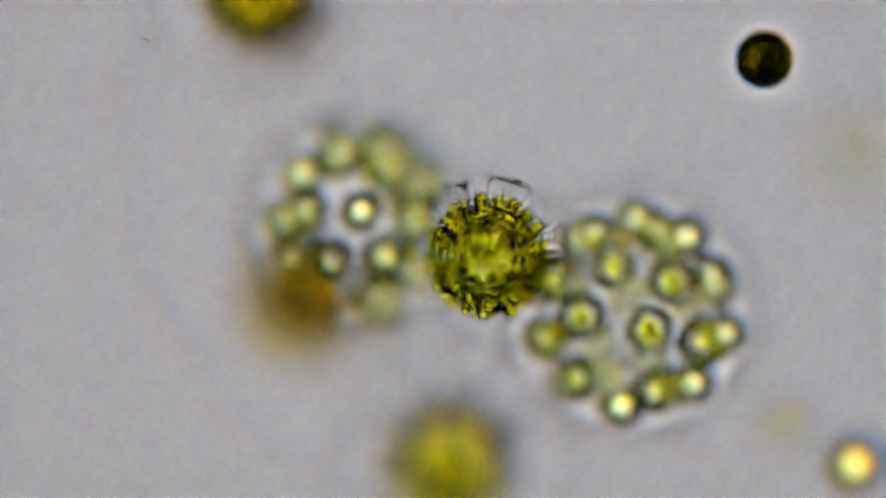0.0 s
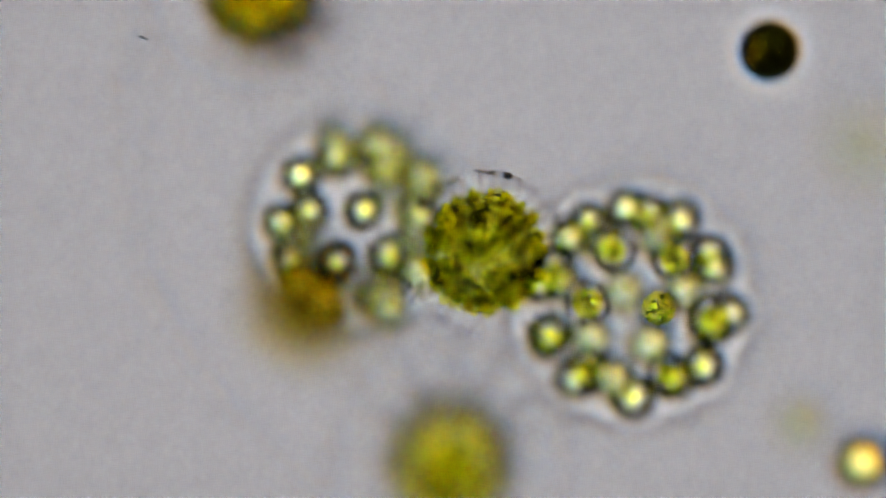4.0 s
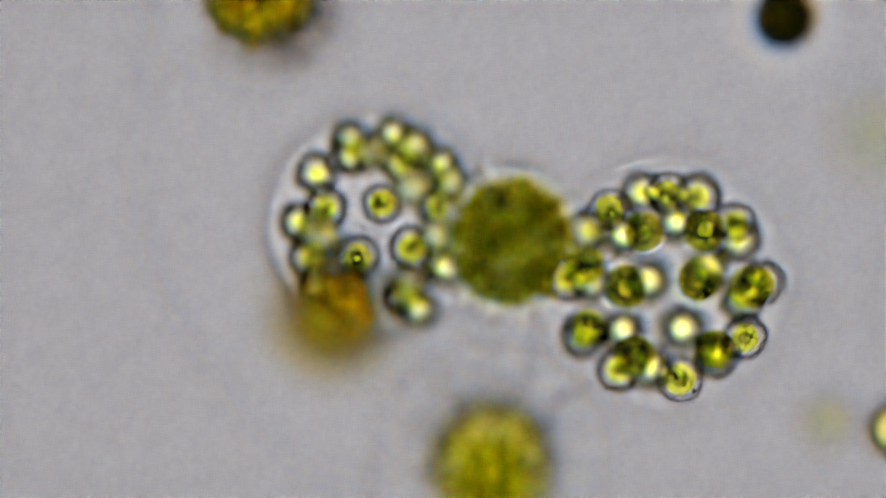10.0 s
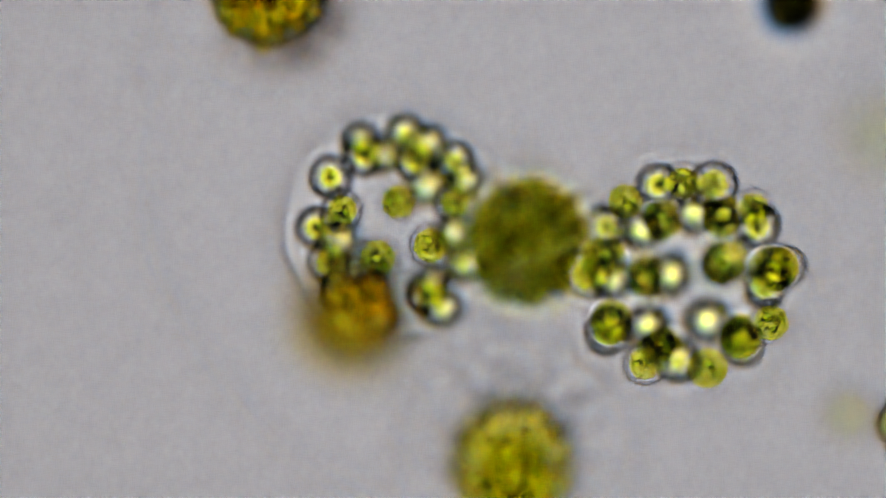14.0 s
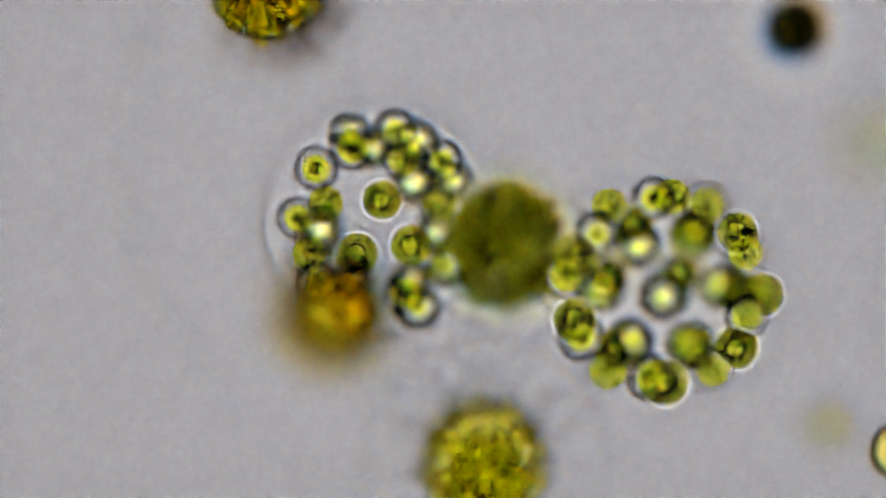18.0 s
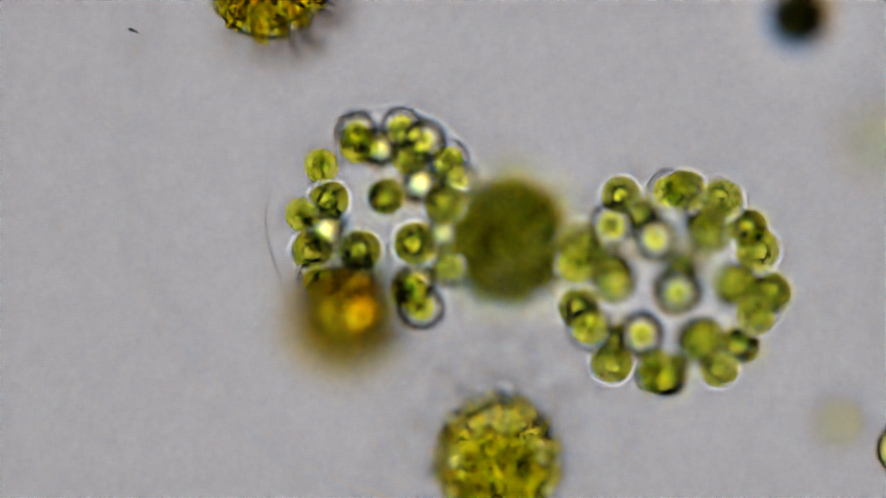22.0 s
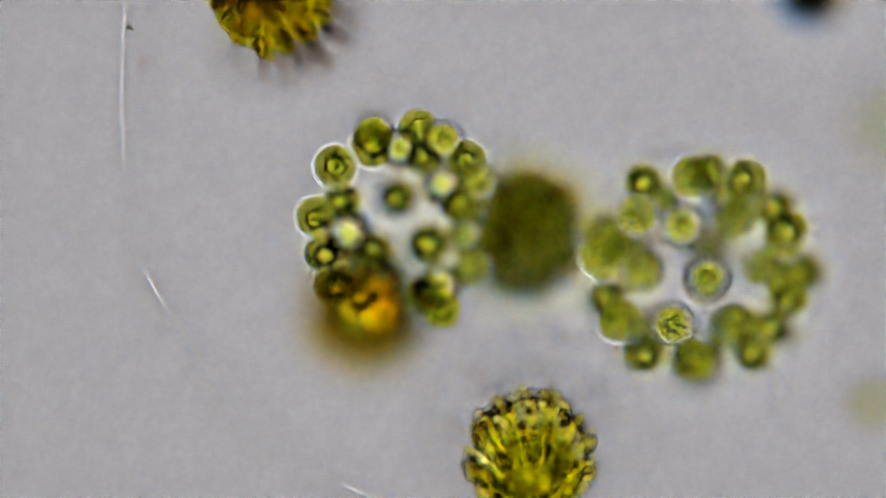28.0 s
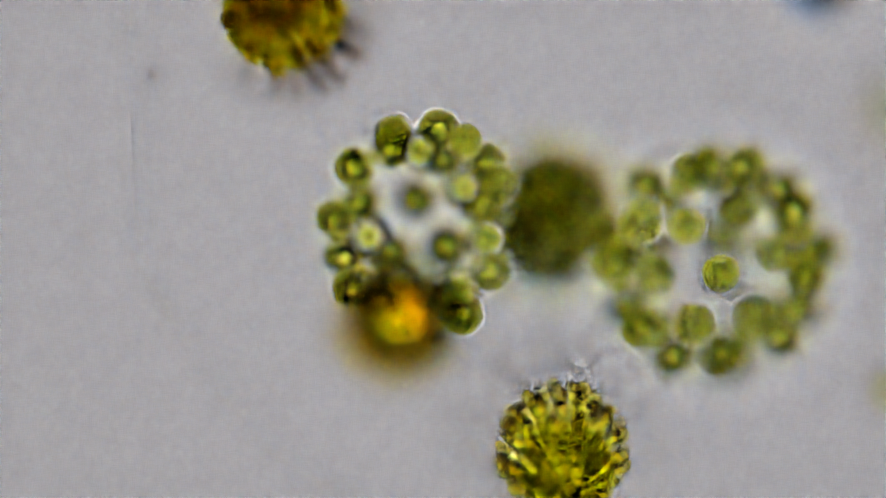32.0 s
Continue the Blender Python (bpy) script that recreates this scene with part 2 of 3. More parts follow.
# ---- green ball-shaped colonies of round cells ----
# bearing, height angle and distance from the centre of each cell
LEFT_CELLS = ((162, 52, 146), (76, 74, 153), (-27, 61, 150), (-116, 67, 153), (141, 25, 151), (111, 26, 148), (70, 35, 147), (46, 14, 160), (-180, 28, 150),
              (-152, 38, 157), (-63, 32, 154), (-28, 5, 143), (20, 40, 150), (82, 7, 164), (-60, 0, 163), (-131, 19, 153), (-111, 31, 154), (110, -1, 160),
              (67, -10, 159), (97, -31, 149), (51, -52, 149), (32, -9, 152), (-7, -43, 146), (-167, -46, 146), (-99, -6, 163), (-111, -43, 150), (-56, -36, 149))
RIGHT_CELLS = ((115, 47, 153), (60, 41, 158), (-179, 64, 160), (19, 70, 165), (5, 31, 168), (-47, 36, 165), (-111, 42, 168), (-149, 26, 163), (167, 29, 165),
               (129, 14, 169), (91, 4, 162), (45, 4, 166), (6, -3, 173), (-28, 8, 169), (-76, 14, 166), (-93, -31, 171), (-114, 3, 164), (-143, -14, 168),
               (179, -3, 167), (72, -9, 170), (35, -17, 163), (-7, -27, 162), (-49, -17, 165), (106, -16, 172), (79, -46, 163), (131, -49, 164), (-178, -41, 164),
               (173, -83, 162), (-124, -50, 163), (21, -56, 159), (-59, -56, 161), (148, -21, 171))


def flagellum(length, wave, seed, thick, turns=1.0):
    rnd = random.Random(seed)
    a, b = rnd.uniform(-1, 1), rnd.uniform(-1, 1)
    pts = []
    for i in range(21):
        s = i / 20
        pts.append((wave * length * (math.sin(4.5 * turns * s + a) - math.sin(a)) + 0.35 * a * length * s * s, wave * length * (math.sin(3.5 * turns * s + b * 2) - math.sin(b * 2)), s * length))
    return tube(pts, [thick * (1.25 - 0.6 * i / 20) for i in range(21)])


def lobed(radius, dirs, seed):
    """A thin round jacket that swells a little over each cell."""
    bm = blob(1.0, 5, 0.02, 2.0, seed)
    for v in bm.verts:
        d = v.co.normalized()
        near = max(d.dot(w) for w in dirs)
        v.co *= radius * (0.95 + 0.075 * math.exp((near - 1) / 0.035))
    return bm


def round_colony(cells, z, cell, jacket, seed):
    """Round green cells spread over a ball inside a clear jelly, each with two whips."""
    u = unit(z)
    rnd = random.Random(seed)
    ob = new("algal_colony")
    tagged(ob, "ball of round grass-green cells in clear jelly", "algae colony", "round green colonies")
    shapes = [mesh_of("cell", blob(cell * u * 1.09, 4, 0.04, 1.6, k + seed), coat) for k in range(4)]
    plasm = mesh_of("plasma", blob(cell * u * 1.00, 4, 0.03, 1.6, seed), coat)
    bodies = [mesh_of("chloroplast", blob(cell * u * 0.90, 4, 0.07, 2.6, k + seed), cell_green) for k in range(5)]
    inners = [mesh_of("stroma", blob(cell * u * 0.74, 4, 0.09, 2.6, k + seed + 3), stroma) for k in range(4)]
    saps = [mesh_of("vacuole", blob(cell * u * 0.46, 3, 0.12, 2.2, k + seed), sap) for k in range(3)]
    cores = mesh_of("pyrenoid", blob(cell * u * 0.27, 3, 0.05), core_green)
    grain = mesh_of("starch_grain", blob(cell * u * 0.19, 3, 0.15, 2.0, seed, (1.4, 0.8, 0.8)), core_green)
    halo_layer = mesh_of("slime_coat", blob(cell * u * 1.30, 4, 0.03, 1.6, seed), halo)
    whips = [mesh_of("flagellum", flagellum(135 * u, 0.13, k + seed, 3.3 * u, 1.9), thread) for k in range(5)]
    for az, el, far in cells:
        c = part("cell", rnd.choice(shapes), ob, aim(toward(az, el), far * u, rnd.uniform(0, 360), rnd.uniform(0.93, 1.08)))
        part("plasma", plasm, c, None, "clear layer under the cell wall")
        part("chloroplast", rnd.choice(bodies), c, pose(0, 0, -0.03 * cell * u, 0, 0, rnd.uniform(0, 360)), "grainy green chloroplast")
        part("stroma", rnd.choice(inners), c, pose(0, 0, -0.02 * cell * u, 0, 0, rnd.uniform(0, 360)), "denser green inside of the chloroplast")
        part("vacuole", rnd.choice(saps), c, pose(rnd.uniform(-0.1, 0.1) * cell * u, rnd.uniform(-0.1, 0.1) * cell * u, 0), "clear sap inside the cup-shaped chloroplast")
        part("pyrenoid", cores, c, pose(rnd.uniform(-0.2, 0.2) * cell * u, rnd.uniform(-0.2, 0.2) * cell * u, -0.3 * cell * u), "pale round starch body")
        for k in range(3):
            a = rnd.uniform(0, math.tau)
            part("starch_grain", grain, c, pose(0.5 * cell * u * math.cos(a), 0.5 * cell * u * math.sin(a), rnd.uniform(-0.3, 0.5) * cell * u, 0, 0, rnd.uniform(0, 360)), "small bright grain")
        # added shell for the bright halo
        part("slime_coat", halo_layer, c, None, "clear shell added to bend light into a halo round the cell")
        for k in (-1, 1):
            part("flagellum", rnd.choice(whips), c, pose(0.15 * k * cell * u, 0, 0.97 * cell * u, rnd.uniform(-25, 25), 22 * k, rnd.uniform(0, 360)), "fine colourless whip")
    dirs = [toward(az, el) for az, el, far in cells]
    part("envelope", lobed(jacket * u, dirs, seed), ob, None, "clear jelly jacket", jelly)
    part("inner_envelope", blob(jacket * u * 0.92, 5, 0.04, 2.6, seed + 4), ob, None, "clear inner jelly layer", thin_jelly)
    return ob


# ---- balls of club-shaped cells ----
def club(length, wide):
    prof = [(0.0, 0.14), (0.10, 0.16), (0.22, 0.28), (0.40, 0.45), (0.62, 0.62), (0.74, 0.76), (0.74, 0.84), (0.6, 0.90), (0.3, 0.95), (0.0, 0.97)]
    return lathe([(r * wide, z * length) for r, z in prof], 10)


def radial_colony(z, size, mat, seed, n=95, hair=46, hair_length=80, wave=0.09, side=None, jacket=0, hub=(0, 0, 0), tips=False, turns=1.0, streaks=False, long=2.2, core=(0.96,), core_rough=0.05, pillars=0, fringe=0, reach=0.91, label=""):
    """Club-shaped cells packed round a centre, with whips; side: where the whips are thickest; fringe: ragged slime there."""
    u = unit(z)
    rnd = random.Random(seed)
    ob = new("flagellate_colony")
    tagged(ob, label, "flagellate colony", "balls of club-shaped cells")
    shapes = [mesh_of("cell", club(size * u * k, size * u * 1.12 / math.sqrt(n)), mat) for k in (0.94, 1.0, 1.05)]
    whips = [mesh_of("flagellum", flagellum(hair_length * u * k, wave, seed + k * 9, 2.5 * u, turns), whip_firm) for k in (0.6, 0.75, 0.9, 1.0, 1.15)]
    bead_mats = {club_brown: (bead_brown, bead_faint, bead_brown), club_amber: (bead_dark,) * 3, club_gold: (bead_pale,) * 3}.get(mat, (bead_green, bead_faint, bead_green))
    beads = [mesh_of("bead", blob(size * u * 1.15 / math.sqrt(n), 3, 0.10, 2.0, seed, (1, 1, long)), b) for b in bead_mats]
    streak = mesh_of("streak", blob(size * u * 0.8 / math.sqrt(n), 3, 0.10, 2.0, seed, (1, 1, 3.4)), streak_amber if mat is club_brown else streak_yellow)
    tip = mesh_of("eyespot", blob(size * u * 0.056, 2, 0.2, 2.0, seed, (1, 1, 1.5)), tip_brown)
    for d in sunflower(n):
        d = (d + 0.13 * Vector((rnd.uniform(-1, 1), rnd.uniform(-1, 1), rnd.uniform(-1, 1)))).normalized()
        way = d - Vector(hub)
        m = Matrix.Translation(Vector(hub) * size * u) @ aim(way, 0, rnd.uniform(0, 360)) @ Matrix.Diagonal((1, 1, way.length, 1))
        part("cell", rnd.choice(shapes), ob, m)
        rim = 1 - (1 - reach) * rnd.uniform(0.8, 1.3) / way.length
        bead = beads[1] if d.z < -0.25 else beads[0 if not side or d.dot(Vector(side)) > -0.1 else 2]
        part("bead", bead, ob, Matrix.Translation((Vector(hub) + way * rim) * size * u) @ aim(way, 0, rnd.uniform(0, 360), rnd.uniform(0.85, 1.12)), "bright grainy end")
        if streaks:
            part("streak", streak, ob, Matrix.Translation((Vector(hub) + way * rim * rnd.uniform(0.5, 0.66)) * size * u) @ aim(way, 0, rnd.uniform(0, 360), rnd.uniform(0.8, 1.1)), "long yellow-green streak")
        if tips and d.dot(Vector(side)) > -0.1 and rnd.random() < 0.6:
            part("eyespot", tip, ob, aim(d, size * u * rnd.uniform(0.84, 0.98), 0, rnd.uniform(0.6, 1.2)), "dark grain at the tip")
    # nested lenses added inside, so the ball's brightness turns with focus
    for k in core:
        part("heart", blob(k * size * u, 5, core_rough, 4.5 if core_rough > 0.06 else 2.0, seed + k * 9), ob, None, "clear lens added inside the ball to shift its brightness with focus", {club_amber: core_lens_strong, club_green: core_lens_firm, club_brown: core_lens_soft}.get(mat, heart))
    for d in sunflower(hair):
        if side:
            d = (d + rnd.uniform(0.15, 0.9) * Vector(side)).normalized()
            d.z *= 0.5
        part("flagellum", rnd.choice(whips), ob, aim(d, size * u * 0.98, rnd.uniform(0, 360)), "fine colourless whip")
    if pillars:
        post = [mesh_of("pillar", flagellum(0.38 * size * u * k, 0.05, seed + k, 4.6 * u), pillar_slime) for k in (0.85, 1.0, 1.12)]
        knob = mesh_of("granule", blob(2.4 * u, 2, 0.3, 2.0, seed), debris_dark)
        for i in range(pillars):
            a = radians(rnd.uniform(-20, 150) if i % 6 else rnd.uniform(190, 260))
            d = Vector((math.cos(a), math.sin(a), rnd.uniform(-0.2, 0.4))).normalized()
            k = rnd.choice((0, 1, 2))
            part("pillar", post[k], ob, aim(d, size * u * 0.97, rnd.uniform(0, 360)), "clear slime pillar")
            if noise.noise(Vector((a * 2.5, seed, 0))) > -0.12:
                for j in range(2):
                    w = (d + 0.05 * Vector((rnd.uniform(-1, 1), rnd.uniform(-1, 1), rnd.uniform(-1, 1)))).normalized()
                    part("granule", knob, ob, aim(w, size * u * rnd.uniform(1.28, 1.40), rnd.uniform(0, 360), rnd.uniform(0.6, 1.3)), "dark grain at the rim of the slime")
    if fringe:
        tuft = [mesh_of("tuft", flagellum(0.56 * size * u * k, 0.04, seed + k, 7 * u), fringe_slime) for k in (0.8, 1.0, 1.15)]
        lead = math.atan2(side[1], side[0])
        for i in range(fringe):
            a = lead + rnd.gauss(0, 0.75)
            d = Vector((math.cos(a), math.sin(a), rnd.uniform(-0.6, 0.6))).normalized()
            part("tuft", rnd.choice(tuft), ob, aim(d, size * u * rnd.uniform(0.86, 1.03), rnd.uniform(0, 360)), "grey ragged tuft of slime")
    if jacket:
        part("envelope", blob(jacket * u, 5, 0.04, 2.2, seed), ob, None, "clear jelly jacket", thin_jelly)
    return ob


# Depths of the things under the first plane of focus
Z_RIGHT, Z_LEFT, Z_BALL, Z_LOW, Z_TOP, Z_BROWN, Z_DARK, Z_YELLOW = -0.728, -1.06, -0.16, -1.20, -0.98, -2.7, 0.27, -1.1
right_colony = round_colony(RIGHT_CELLS, Z_RIGHT, 35, 230, 3)
left_colony = round_colony(LEFT_CELLS, Z_LEFT, 33, 206, 8)
ball = radial_colony(Z_BALL, 106, club_green, 1, n=150, core=(0.95, 0.88, 0.80, 0.70, 0.60, 0.50), core_rough=0.10, long=2.0, pillars=130, hair=26, hair_length=95, wave=0.10, hub=(-0.17, -0.28, -0.1), turns=2.0, side=(-0.5, -0.7, 0), label="ball of packed yellow-green club-shaped cells, radiating")
low_ball = radial_colony(Z_LOW, 112, club_gold, 2, hair=230, hair_length=112, wave=0.085, side=(0, 0.75, 0), jacket=205, hub=(0, -0.74, 0), tips=True, turns=3.0, n=115, core=(0.86,), reach=0.90, long=1.4, streaks=True, label="yellow-green ball of radiating clubs with wavy whips")
top_ball = radial_colony(Z_TOP, 109, club_brown, 4, n=150, hair=16, hair_length=80, wave=0.08, side=(0.75, -0.75, 0), fringe=300, jacket=190, core=(0.92, 0.78), core_rough=0.10, long=2.2, streaks=True, reach=0.80, hub=(-0.3, 0.4, 0), label="orange-brown ball of radiating club-shaped cells")
brown_ball = radial_colony(Z_BROWN, 100, club_amber, 5, n=80, hair=20, core=(0.93,), label="dull orange-brown ball of cells under the green colony")


def single_cell(name, z, radius, mat, label, seed, squash=(1, 1, 1), shells=()):
    """A round cell in clear layers (radius of the body's, substance) added to bend light round it."""
    ob = new(name)
    part("body", blob(radius * unit(z), 5, 0.05, 1.7, seed, squash), ob, None, "", mat)
    for k, layer in shells:
        part("cell_wall", blob(k * radius * unit(z), 5, 0.02, 1.7, seed, squash), ob, None, "clear shell added to bend light round the cell", layer)
    return tagged(ob, label, "cell")


dark_cell = single_cell("green_cell", Z_DARK, 41, cell_dark, "single dark green cell drifting over the others", 2, shells=((1.10, halo_firm), (1.24, halo_firm), (1.38, halo_firm)))
yellow_cell = single_cell("yellow_cell", Z_YELLOW, 50, cell_yellow, "single pale yellow round cell", 5)
swimmer = single_cell("swimming_cell", Z_RIGHT, 84, cell_brown, "oval brown swimming cell with dark streaks", 9, (0.95, 1.15, 0.9), ((1.12, halo_weak),))
for v in swimmer.children[0].data.vertices:
    y = v.co.y / unit(Z_RIGHT)
    v.co *= 1 - 0.13 * math.exp(-((y - 8) / 9) ** 2)
pale_cell = single_cell("pale_cell", -1.75, 44, cell_pale, "pale yellowish round cell deep in the water", 11)
deep_cell = single_cell("deep_cell", -3.2, 60, cell_pale, "dim grey-green cell far below the others", 12)


# ---- the clear sheath round the whole group ----
def strand(line, z, radius, flat, steps=8, when=30):
    """A smooth clear band through the line's points (across, down), of a picture 1568 wide at one time of the film."""
    d, pts = height(when) - z, []
    line = [line[0], *line, line[-1]]
    for a, b, c, e in zip(line, line[1:], line[2:], line[3:]):
        for k in range(steps):
            s = k / steps
            q = [0.5 * (2 * b[i] + (c[i] - a[i]) * s + (2 * a[i] - 5 * b[i] + 4 * c[i] - e[i]) * s * s + (3 * b[i] - a[i] - 3 * c[i] + e[i]) * s ** 3) for i in (0, 1)]
            pts.append(Vector(((q[0] - 784) / FOCAL * d, (441 - q[1]) / FOCAL * d, 0)))
    bm = tube(pts, [radius * unit(z) * (0.75 + 0.5 * abs(noise.noise(p * 1.5))) for p in pts], 12)
    for v in bm.verts:
        v.co.z *= flat
    return bm


Z_SHEATH = -1.25
sheath = new("jelly_sheath")
tagged(sheath, "clear faintly outlined jelly sheath round the colonies", "jelly sheath")
part("outer_fold", strand(((226, -90), (220, 0), (213, 120), (215, 240), (231, 429), (268, 505), (319, 589), (406, 720), (460, 772), (522, 822), (653, 880), (790, 930)), Z_SHEATH, 9, 1.6, when=32), sheath, None, "", veil)
part("inner_fold", strand(((275, -90), (270, 20), (262, 130), (254, 240), (246, 429), (282, 531), (348, 604), (391, 691), (450, 778), (520, 830), (620, 880), (720, 925)), Z_SHEATH + 0.05, 6, 1.6, when=32), sheath, pose(0, 0, 0.05), "", sheath_clear)
part("upper_fold", strand(((300, -80), (290, 20), (280, 110), (244, 260), (250, 440), (306, 570), (386, 690), (440, 760), (540, 840), (640, 884), (760, 925)), -0.95, 11, 1.0, when=14), sheath, pose(0, 0, -0.95 - Z_SHEATH), "", faint_veil)
part("side_fold", strand(((318, -60), (306, 30), (308, 110), (322, 180), (345, 230), (378, 290), (392, 350)), Z_SHEATH - 0.1, 5, 1.5), sheath, None, "", sheath_clear)


# ---- dust on the glass, always sharp ----
DUST = ((1438, 63), (1470, 145), (387, 174), (468, 569), (719, 668), (931, 755), (1439, 818), (1427, 592), (749, 63), (648, 405), (1217, 685), (1030, 569), (279, 352), (255, 69))
PALE_DUST = ((441, 167), (725, 359), (1260, 279), (655, 249), (234, 773), (642, 861), (1345, 860), (1255, 853), (1487, 50), (892, 36), (15, 60), (345, 385))


def dust_speck(data, label, film):
    ob = tagged(new("dust_speck", data), label, "dust", "specks of dust on the glass")
    # added clear shell: it draws the bright ring round the dark speck
    part("film", film, ob, None, "clear shell added to bend light into a ring round the speck")
    return ob


def dust_on_glass():
    u = unit(0)
    strong, weak = mesh_of("dust_speck", blob(3.0 * u, 2, 0.1, 2.0), dust), mesh_of("dust_speck", blob(2.4 * u, 2, 0.1, 2.0), dust_pale)
    film = mesh_of("film", blob(4.6 * u, 2, 0.05, 2.0), dust_ring)
    specks = [(x, y, dust_speck(strong, "tiny dark round speck of dust", film)) for x, y in DUST]
    rod = mesh_of("dust_speck", tube([(-7 * u, 3 * u, 0), (-2 * u, 1 * u, 0), (4 * u, -2 * u, 0)], [1.6 * u, 2.0 * u, 1.5 * u]), dust)
    specks += [(264, 73, dust_speck(rod, "tiny dark rod-shaped speck of dust", film))]
    return specks + [(x, y, dust_speck(weak, "tiny faint grey speck of dust", film)) for x, y in PALE_DUST]


specks = dust_on_glass()


# ---- bits of debris floating in the water: depth, path ----
def crumb(z, size, seed):
    ob = new("debris_crumb", mesh_of("debris_crumb", blob(0.6 * size * unit(z), 3, 0.5, 2.2, seed, (1.2, 0.8, 0.8)), debris))
    return tagged(ob, "small dark crumb of debris floating in the water", "debris", "floating crumbs")


CRUMBS = ((-0.98, 12, ((0, 205, 150), (6, 222, 140), (9, 235, 138), (13, 246, 136), (14.5, 248, 134), (17, 245, 85), (19, 245, 80), (23, 237, 90), (28, 252, 112), (32, 268, 135))),
          (-1.2, 6, ((0, 585, 120), (13, 650, 140), (19, 630, 118), (28, 672, 132), (32, 692, 135))),
          (-1.22, 7, ((0, 670, 150), (13, 735, 168), (19, 715, 148), (28, 757, 160), (32, 782, 157))),
          (-1.15, 8, ((0, 1120, 300), (13, 1215, 260), (19, 1205, 240), (23, 1215, 232), (28, 1246, 200), (32, 1290, 165))),
          (-1.2, 7, ((0, 1330, 620), (13, 1440, 560), (19, 1400, 590), (28, 1440, 550), (32, 1462, 535))),
          (-1.25, 8, ((0, 1020, 840), (13, 1150, 800), (19, 1110, 810), (28, 1162, 775), (30, 1185, 790), (32, 1220, 780))),
          (-1.2, 6, ((0, 760, 590), (13, 830, 585), (19, 800, 590), (28, 830, 592), (32, 880, 585))),
          (-0.9, 7, ((0, 380, 640), (13, 430, 670), (19, 400, 655), (23, 422, 658), (28, 455, 670), (32, 480, 690))),
          (-0.35, 7, ((0, 560, 215), (6, 600, 225), (9, 647, 235), (13, 668, 235), (19, 650, 225), (32, 720, 230))),
          (-0.55, 8, ((0, 60, 360), (6, 85, 380), (9, 110, 355), (13, 120, 380), (19, 100, 400), (32, 140, 420))))
crumbs = [(crumb(z, size, k), z, path) for k, (z, size, path) in enumerate(CRUMBS)]


# ---- the paths of all that drifts ----
RIGHT_PATH = ((0, 1115.6, 554.5, 12.8, -6.9, -18.7), (3, 1109.6, 541.7, 7.8, -5.5, -14.1), (5.5, 1137.6, 528.4, 3.6, -2.4, -10.1), (7, 1149.5, 518.8, 2.8, -1.3, -7.5),
              (8, 1158.6, 516.2, 2.2, -0.8, -5), (9.5, 1168.8, 508.9, 1.8, -0.6, -4.5), (11, 1181.9, 502.6, 1.8, -0.2, -2.1), (13, 1200.4, 495.2, -0, 0, 0),
              (14.5, 1213, 488.5, -0.2, -2.4, -0.9), (16.5, 1184, 510.6, -3.2, -9.5, -6), (17.5, 1171.7, 514.5, -3.7, -11.6, -7.7), (19, 1166.9, 513.7, -4.2, -14.1, -9.5),
              (20.5, 1172.9, 510.5, -3.6, -15.8, -10.9), (22, 1183.4, 503.1, -3.6, -16.5, -11.2), (23.5, 1197, 497.8, -4.1, -17.9, -11), (25, 1205.7, 491.9, -4.4, -19.2, -9.5),
              (27.5, 1230.9, 477.3, -4.2, -18, -8.5), (29, 1237.2, 480, -6.2, -16.4, -5.7), (30, 1243.9, 475.3, -8.6, -15.6, -3.1), (31, 1250.4, 470.9, -7.9, -15.7, -0.7),
              (32, 1259.3, 467.6, -6.9, -16, 1.9))
LEFT_PATH = ((0, 627.3, 400.3, 5, -0.1, -8.7), (3, 624.2, 403.2, 4.4, 1.8, -6.9), (5.5, 639, 401.6, 3.3, 2.4, -5.7), (7, 647.9, 399.6, 3.2, 1.9, -4.8),
             (9, 658.9, 399, 1.8, 0.7, -3.7), (11, 672.2, 399.6, 0.9, 0, -2.3), (13, 687.9, 401.8, -0, 0, 0), (14.5, 698, 400.4, 0.5, 0.1, 0.9),
             (16.5, 675.9, 398.7, 1.5, 0, -1.3), (18, 666.1, 393.3, 1.7, -0.3, -3.5), (19, 665.5, 393.5, 1.4, -1.7, -4.7), (20.5, 667, 391.7, 0.8, -1.8, -5.5),
             (22, 674.3, 392.1, 0.2, -1.4, -4.7), (23.5, 680.5, 393.8, -0.6, -3.2, -3.9), (25, 691.4, 395.1, -1.2, -6.2, -4), (27.5, 704.6, 394.7, 0.1, -5.9, -4),
             (29, 711.5, 393.9, 0.4, -5.9, -3.8), (30, 717.2, 395.1, 0.4, -6, -4), (31, 729.3, 397.4, 0, -5.6, -3.9), (32, 741.7, 399.5, -0.2, -6.8, -4.3))
BALL_PATH = ((0, 864, 455, 0), (3, 855, 450, 4), (6, 873, 442, 8), (9, 898, 430, 10), (13, 925, 432, 12), (14.5, 934, 430, 13), (16.5, 905, 434, 13), (19, 893, 438, 15), (23, 905, 425, 18), (28, 930, 415, 20), (30, 945, 405, 22), (32, 978, 390, 24))
LOW_PATH = ((0, 800, 815, 0), (3, 792, 815, 0), (6, 835, 812, 3), (9, 863, 815, 4), (13, 903, 812, 5), (14.5, 910, 812, 5), (16.5, 875, 815, 5), (19, 857, 812, 6), (23, 895, 808, 7), (28, 940, 803, 8), (30, 962, 800, 9), (32, 995, 792, 10))
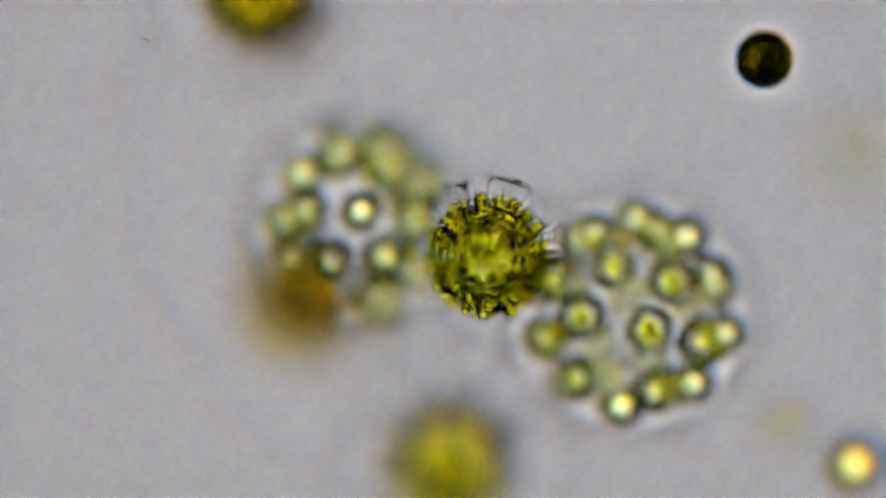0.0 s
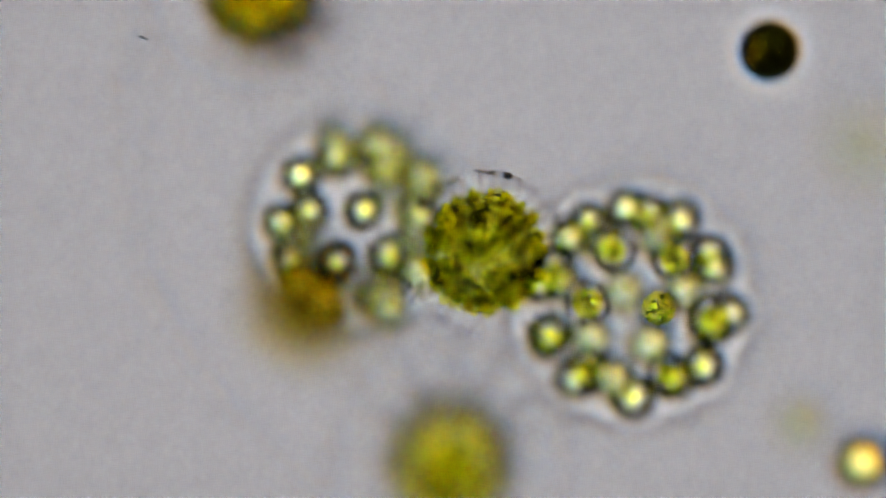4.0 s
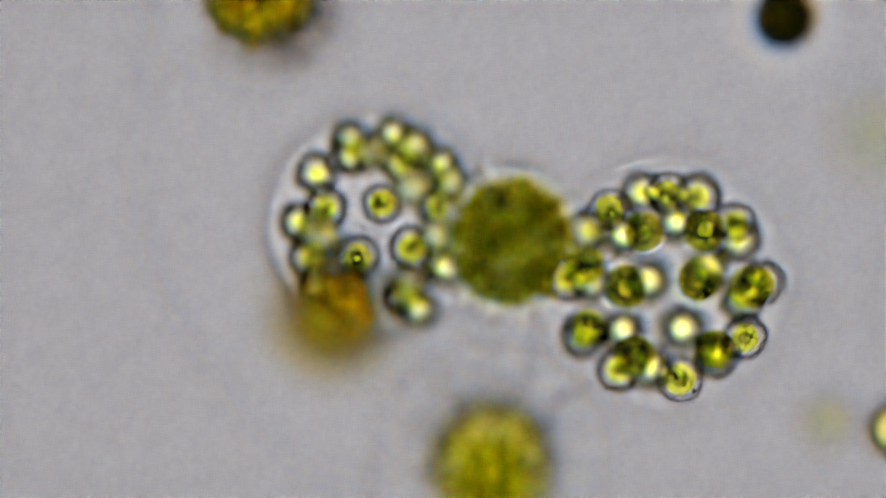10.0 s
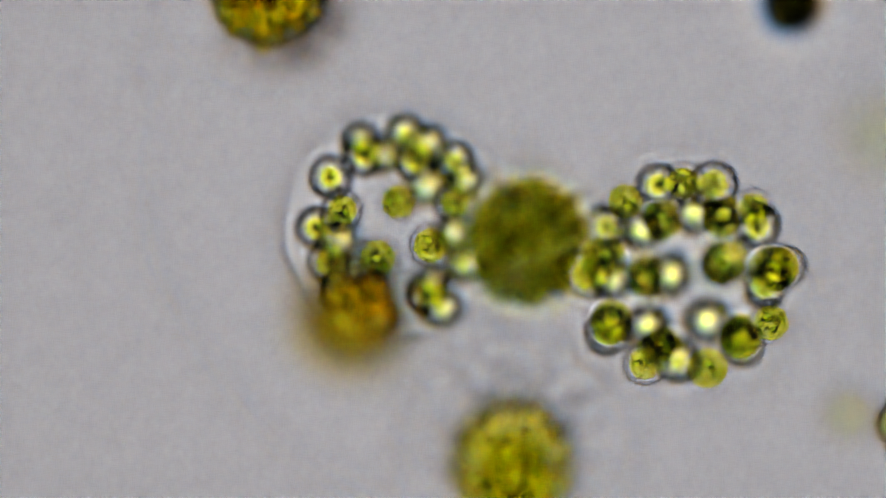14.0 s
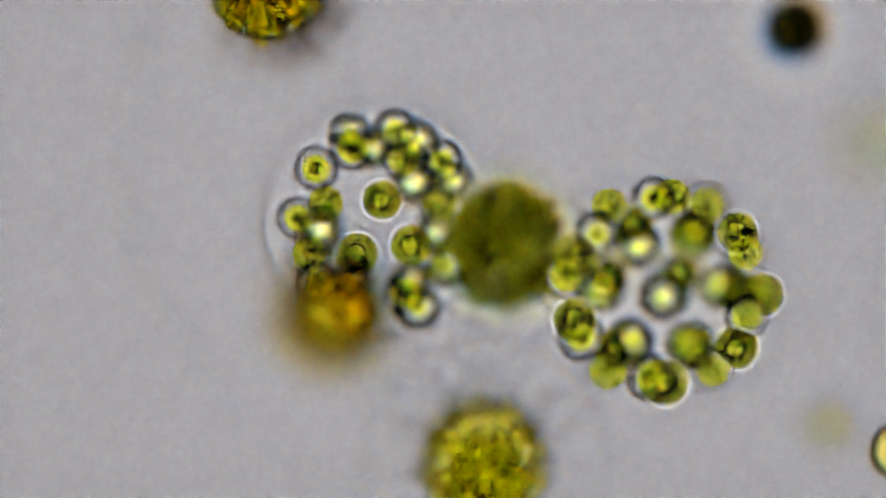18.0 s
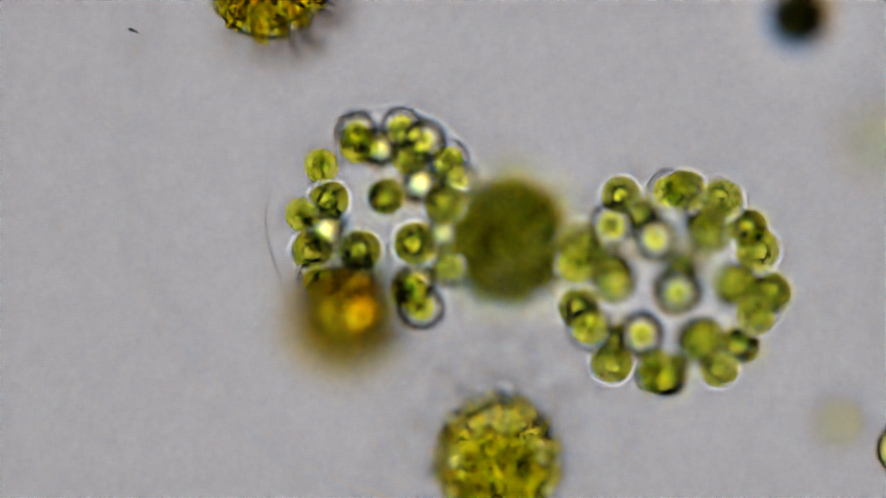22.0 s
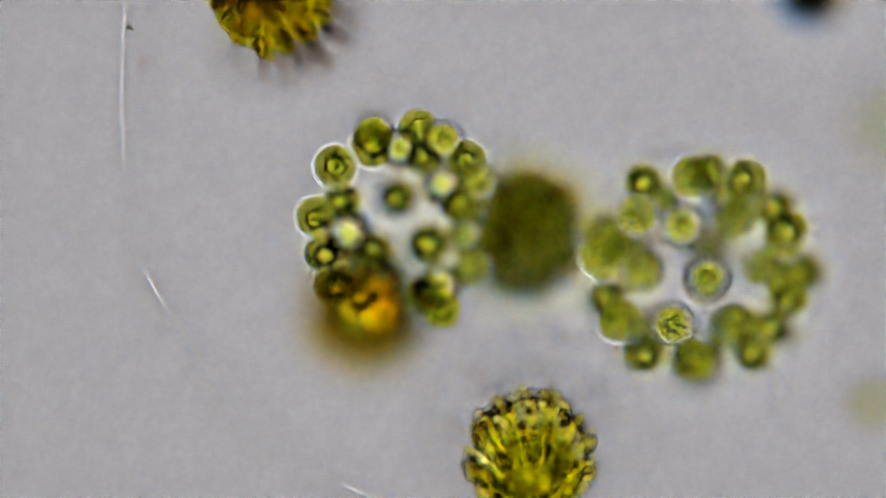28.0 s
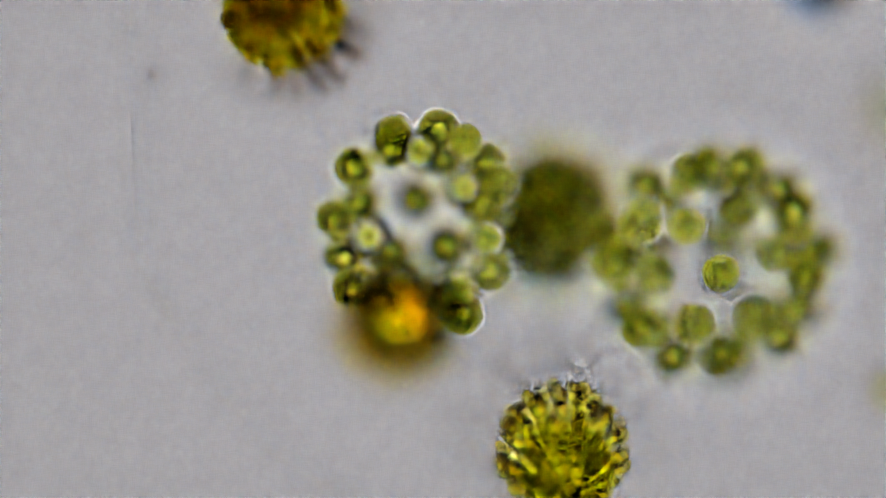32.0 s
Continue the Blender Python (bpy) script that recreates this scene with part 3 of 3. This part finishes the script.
TOP_PATH = ((0, 458, -28, 0), (6, 458, -24, 0), (9, 458, -24, 1), (13, 472, -22, 2), (14.5, 475, -22, 2), (16.5, 472, -28, 2), (19, 474, -34, 2), (23, 474, -36, 3), (28, 482, -12, 3), (30, 488, -4, 3), (32, 502, 18, 4))
BROWN_PATH = tuple((t, x - 16, y - 10, a) for t, x, y, a in ((0, 558, 532, 0), (3, 562, 532, 0), (6, 585, 545, 0), (9, 605, 556, 0), (13, 642, 560, 0), (14.5, 648, 560, 0), (16.5, 612, 556, 0), (19, 615, 556, 0), (23, 640, 560, 0), (28, 668, 554, 0), (32, 726, 570, 0)))
DARK_PATH = ((0, 1352, 106, 0), (3, 1357, 98, 0), (6, 1372, 72, 0), (9, 1384, 42, 0), (13, 1398, 12, 0), (14.5, 1402, 6, 0), (16.5, 1404, 42, 0), (19, 1407, 52, 0), (23, 1417, 20, 0), (28, 1434, -14, 0), (32, 1452, -36, 0))
YELLOW_PATH = ((0, 1515, 822, 0), (3, 1522, 822, 0), (6, 1550, 797, 0), (9, 1578, 768, 0), (13, 1602, 745, 0), (16.5, 1598, 785, 0), (19, 1588, 800, 0), (23, 1610, 790, 0), (32, 1690, 740, 0))
PALE_PATH = ((0, 1395, 745, 0), (6, 1435, 745, 0), (9, 1455, 745, 0), (13, 1510, 730, 0), (17, 1480, 742, 0), (19, 1470, 755, 0), (23, 1500, 740, 0), (28, 1548, 712, 0), (32, 1585, 690, 0))
DEEP_PATH = ((0, 1525, 260, 0), (13, 1570, 230, 0), (19, 1560, 245, 0), (32, 1600, 190, 0))
SHEATH_PATH = ((0, -30, 10), (6, -12, 6), (9, -5, 4), (13, 12, 0), (14.5, 14, 0), (16.5, -6, 0), (19, -14, 0), (23, -8, 0), (28, -2, 0), (30, 0, 0), (32, 10, 0))
SWIM_PATH = ((0, 300, 1900, -3.75, 0), (2.5, 300, 1700, -3.75, 0), (2.8, 410, 1150, -3.75, 0), (3.0, 520, 872, -3.75, 20), (3.2, 640, 1150, -3.75, 50), (3.6, 640, 1900, -1.8, 60), (20.6, 300, 1500, Z_RIGHT, 0),
             (21.1, 215, 1030, Z_RIGHT, 0), (21.2, 240, 860, Z_RIGHT, 20), (21.3, 275, 700, Z_RIGHT, 0), (21.4, 190, 508, Z_RIGHT, -40), (21.5, 40, 410, Z_RIGHT, -70), (21.6, -95, 360, Z_RIGHT, -80),
             (22.2, -700, 300, Z_RIGHT, -80), (32, -700, 300, Z_RIGHT, -80))


def motions():
    for ob, z, path in ((right_colony, Z_RIGHT, RIGHT_PATH), (left_colony, Z_LEFT, LEFT_PATH)):
        walk(ob, [(t, pose(*spot(t, x, y, z), rx, ry, rz)) for t, x, y, rx, ry, rz in path])
    for ob, z, path in ((ball, Z_BALL, BALL_PATH), (low_ball, Z_LOW, LOW_PATH), (top_ball, Z_TOP, TOP_PATH), (brown_ball, Z_BROWN, BROWN_PATH),
                        (dark_cell, Z_DARK, DARK_PATH), (yellow_cell, Z_YELLOW, YELLOW_PATH), (pale_cell, -1.75, PALE_PATH), (deep_cell, -3.2, DEEP_PATH)):
        walk(ob, [(t, pose(*spot(t, x, y, z), 0, 0, turn)) for t, x, y, turn in path])
    walk(swimmer, [(t, pose(*spot(t, x, y, z), 0, 0, turn)) for t, x, y, z, turn in SWIM_PATH])
    for ob, z, path in crumbs:
        walk(ob, [(t, pose(*spot(t, x, y, z), 0, 0, 9 * t)) for t, x, y in path])
    walk(sheath, [(t, pose(x * unit(Z_SHEATH), -y * unit(Z_SHEATH), Z_SHEATH + lift(t))) for t, x, y in SHEATH_PATH])
    # the dust rides in the plane of focus and spreads outward as the picture grows
    for x, y, ob in specks:
        rows = []
        for t in (0, 8, 16, 24, 32):
            g = (1 + GROWTH * t / SECONDS) * unit(0)
            rows.append((t, pose((x - 784) * g, (441 - y) * g, height(t) - REACH + 0.06)))
        walk(ob, rows)


motions()
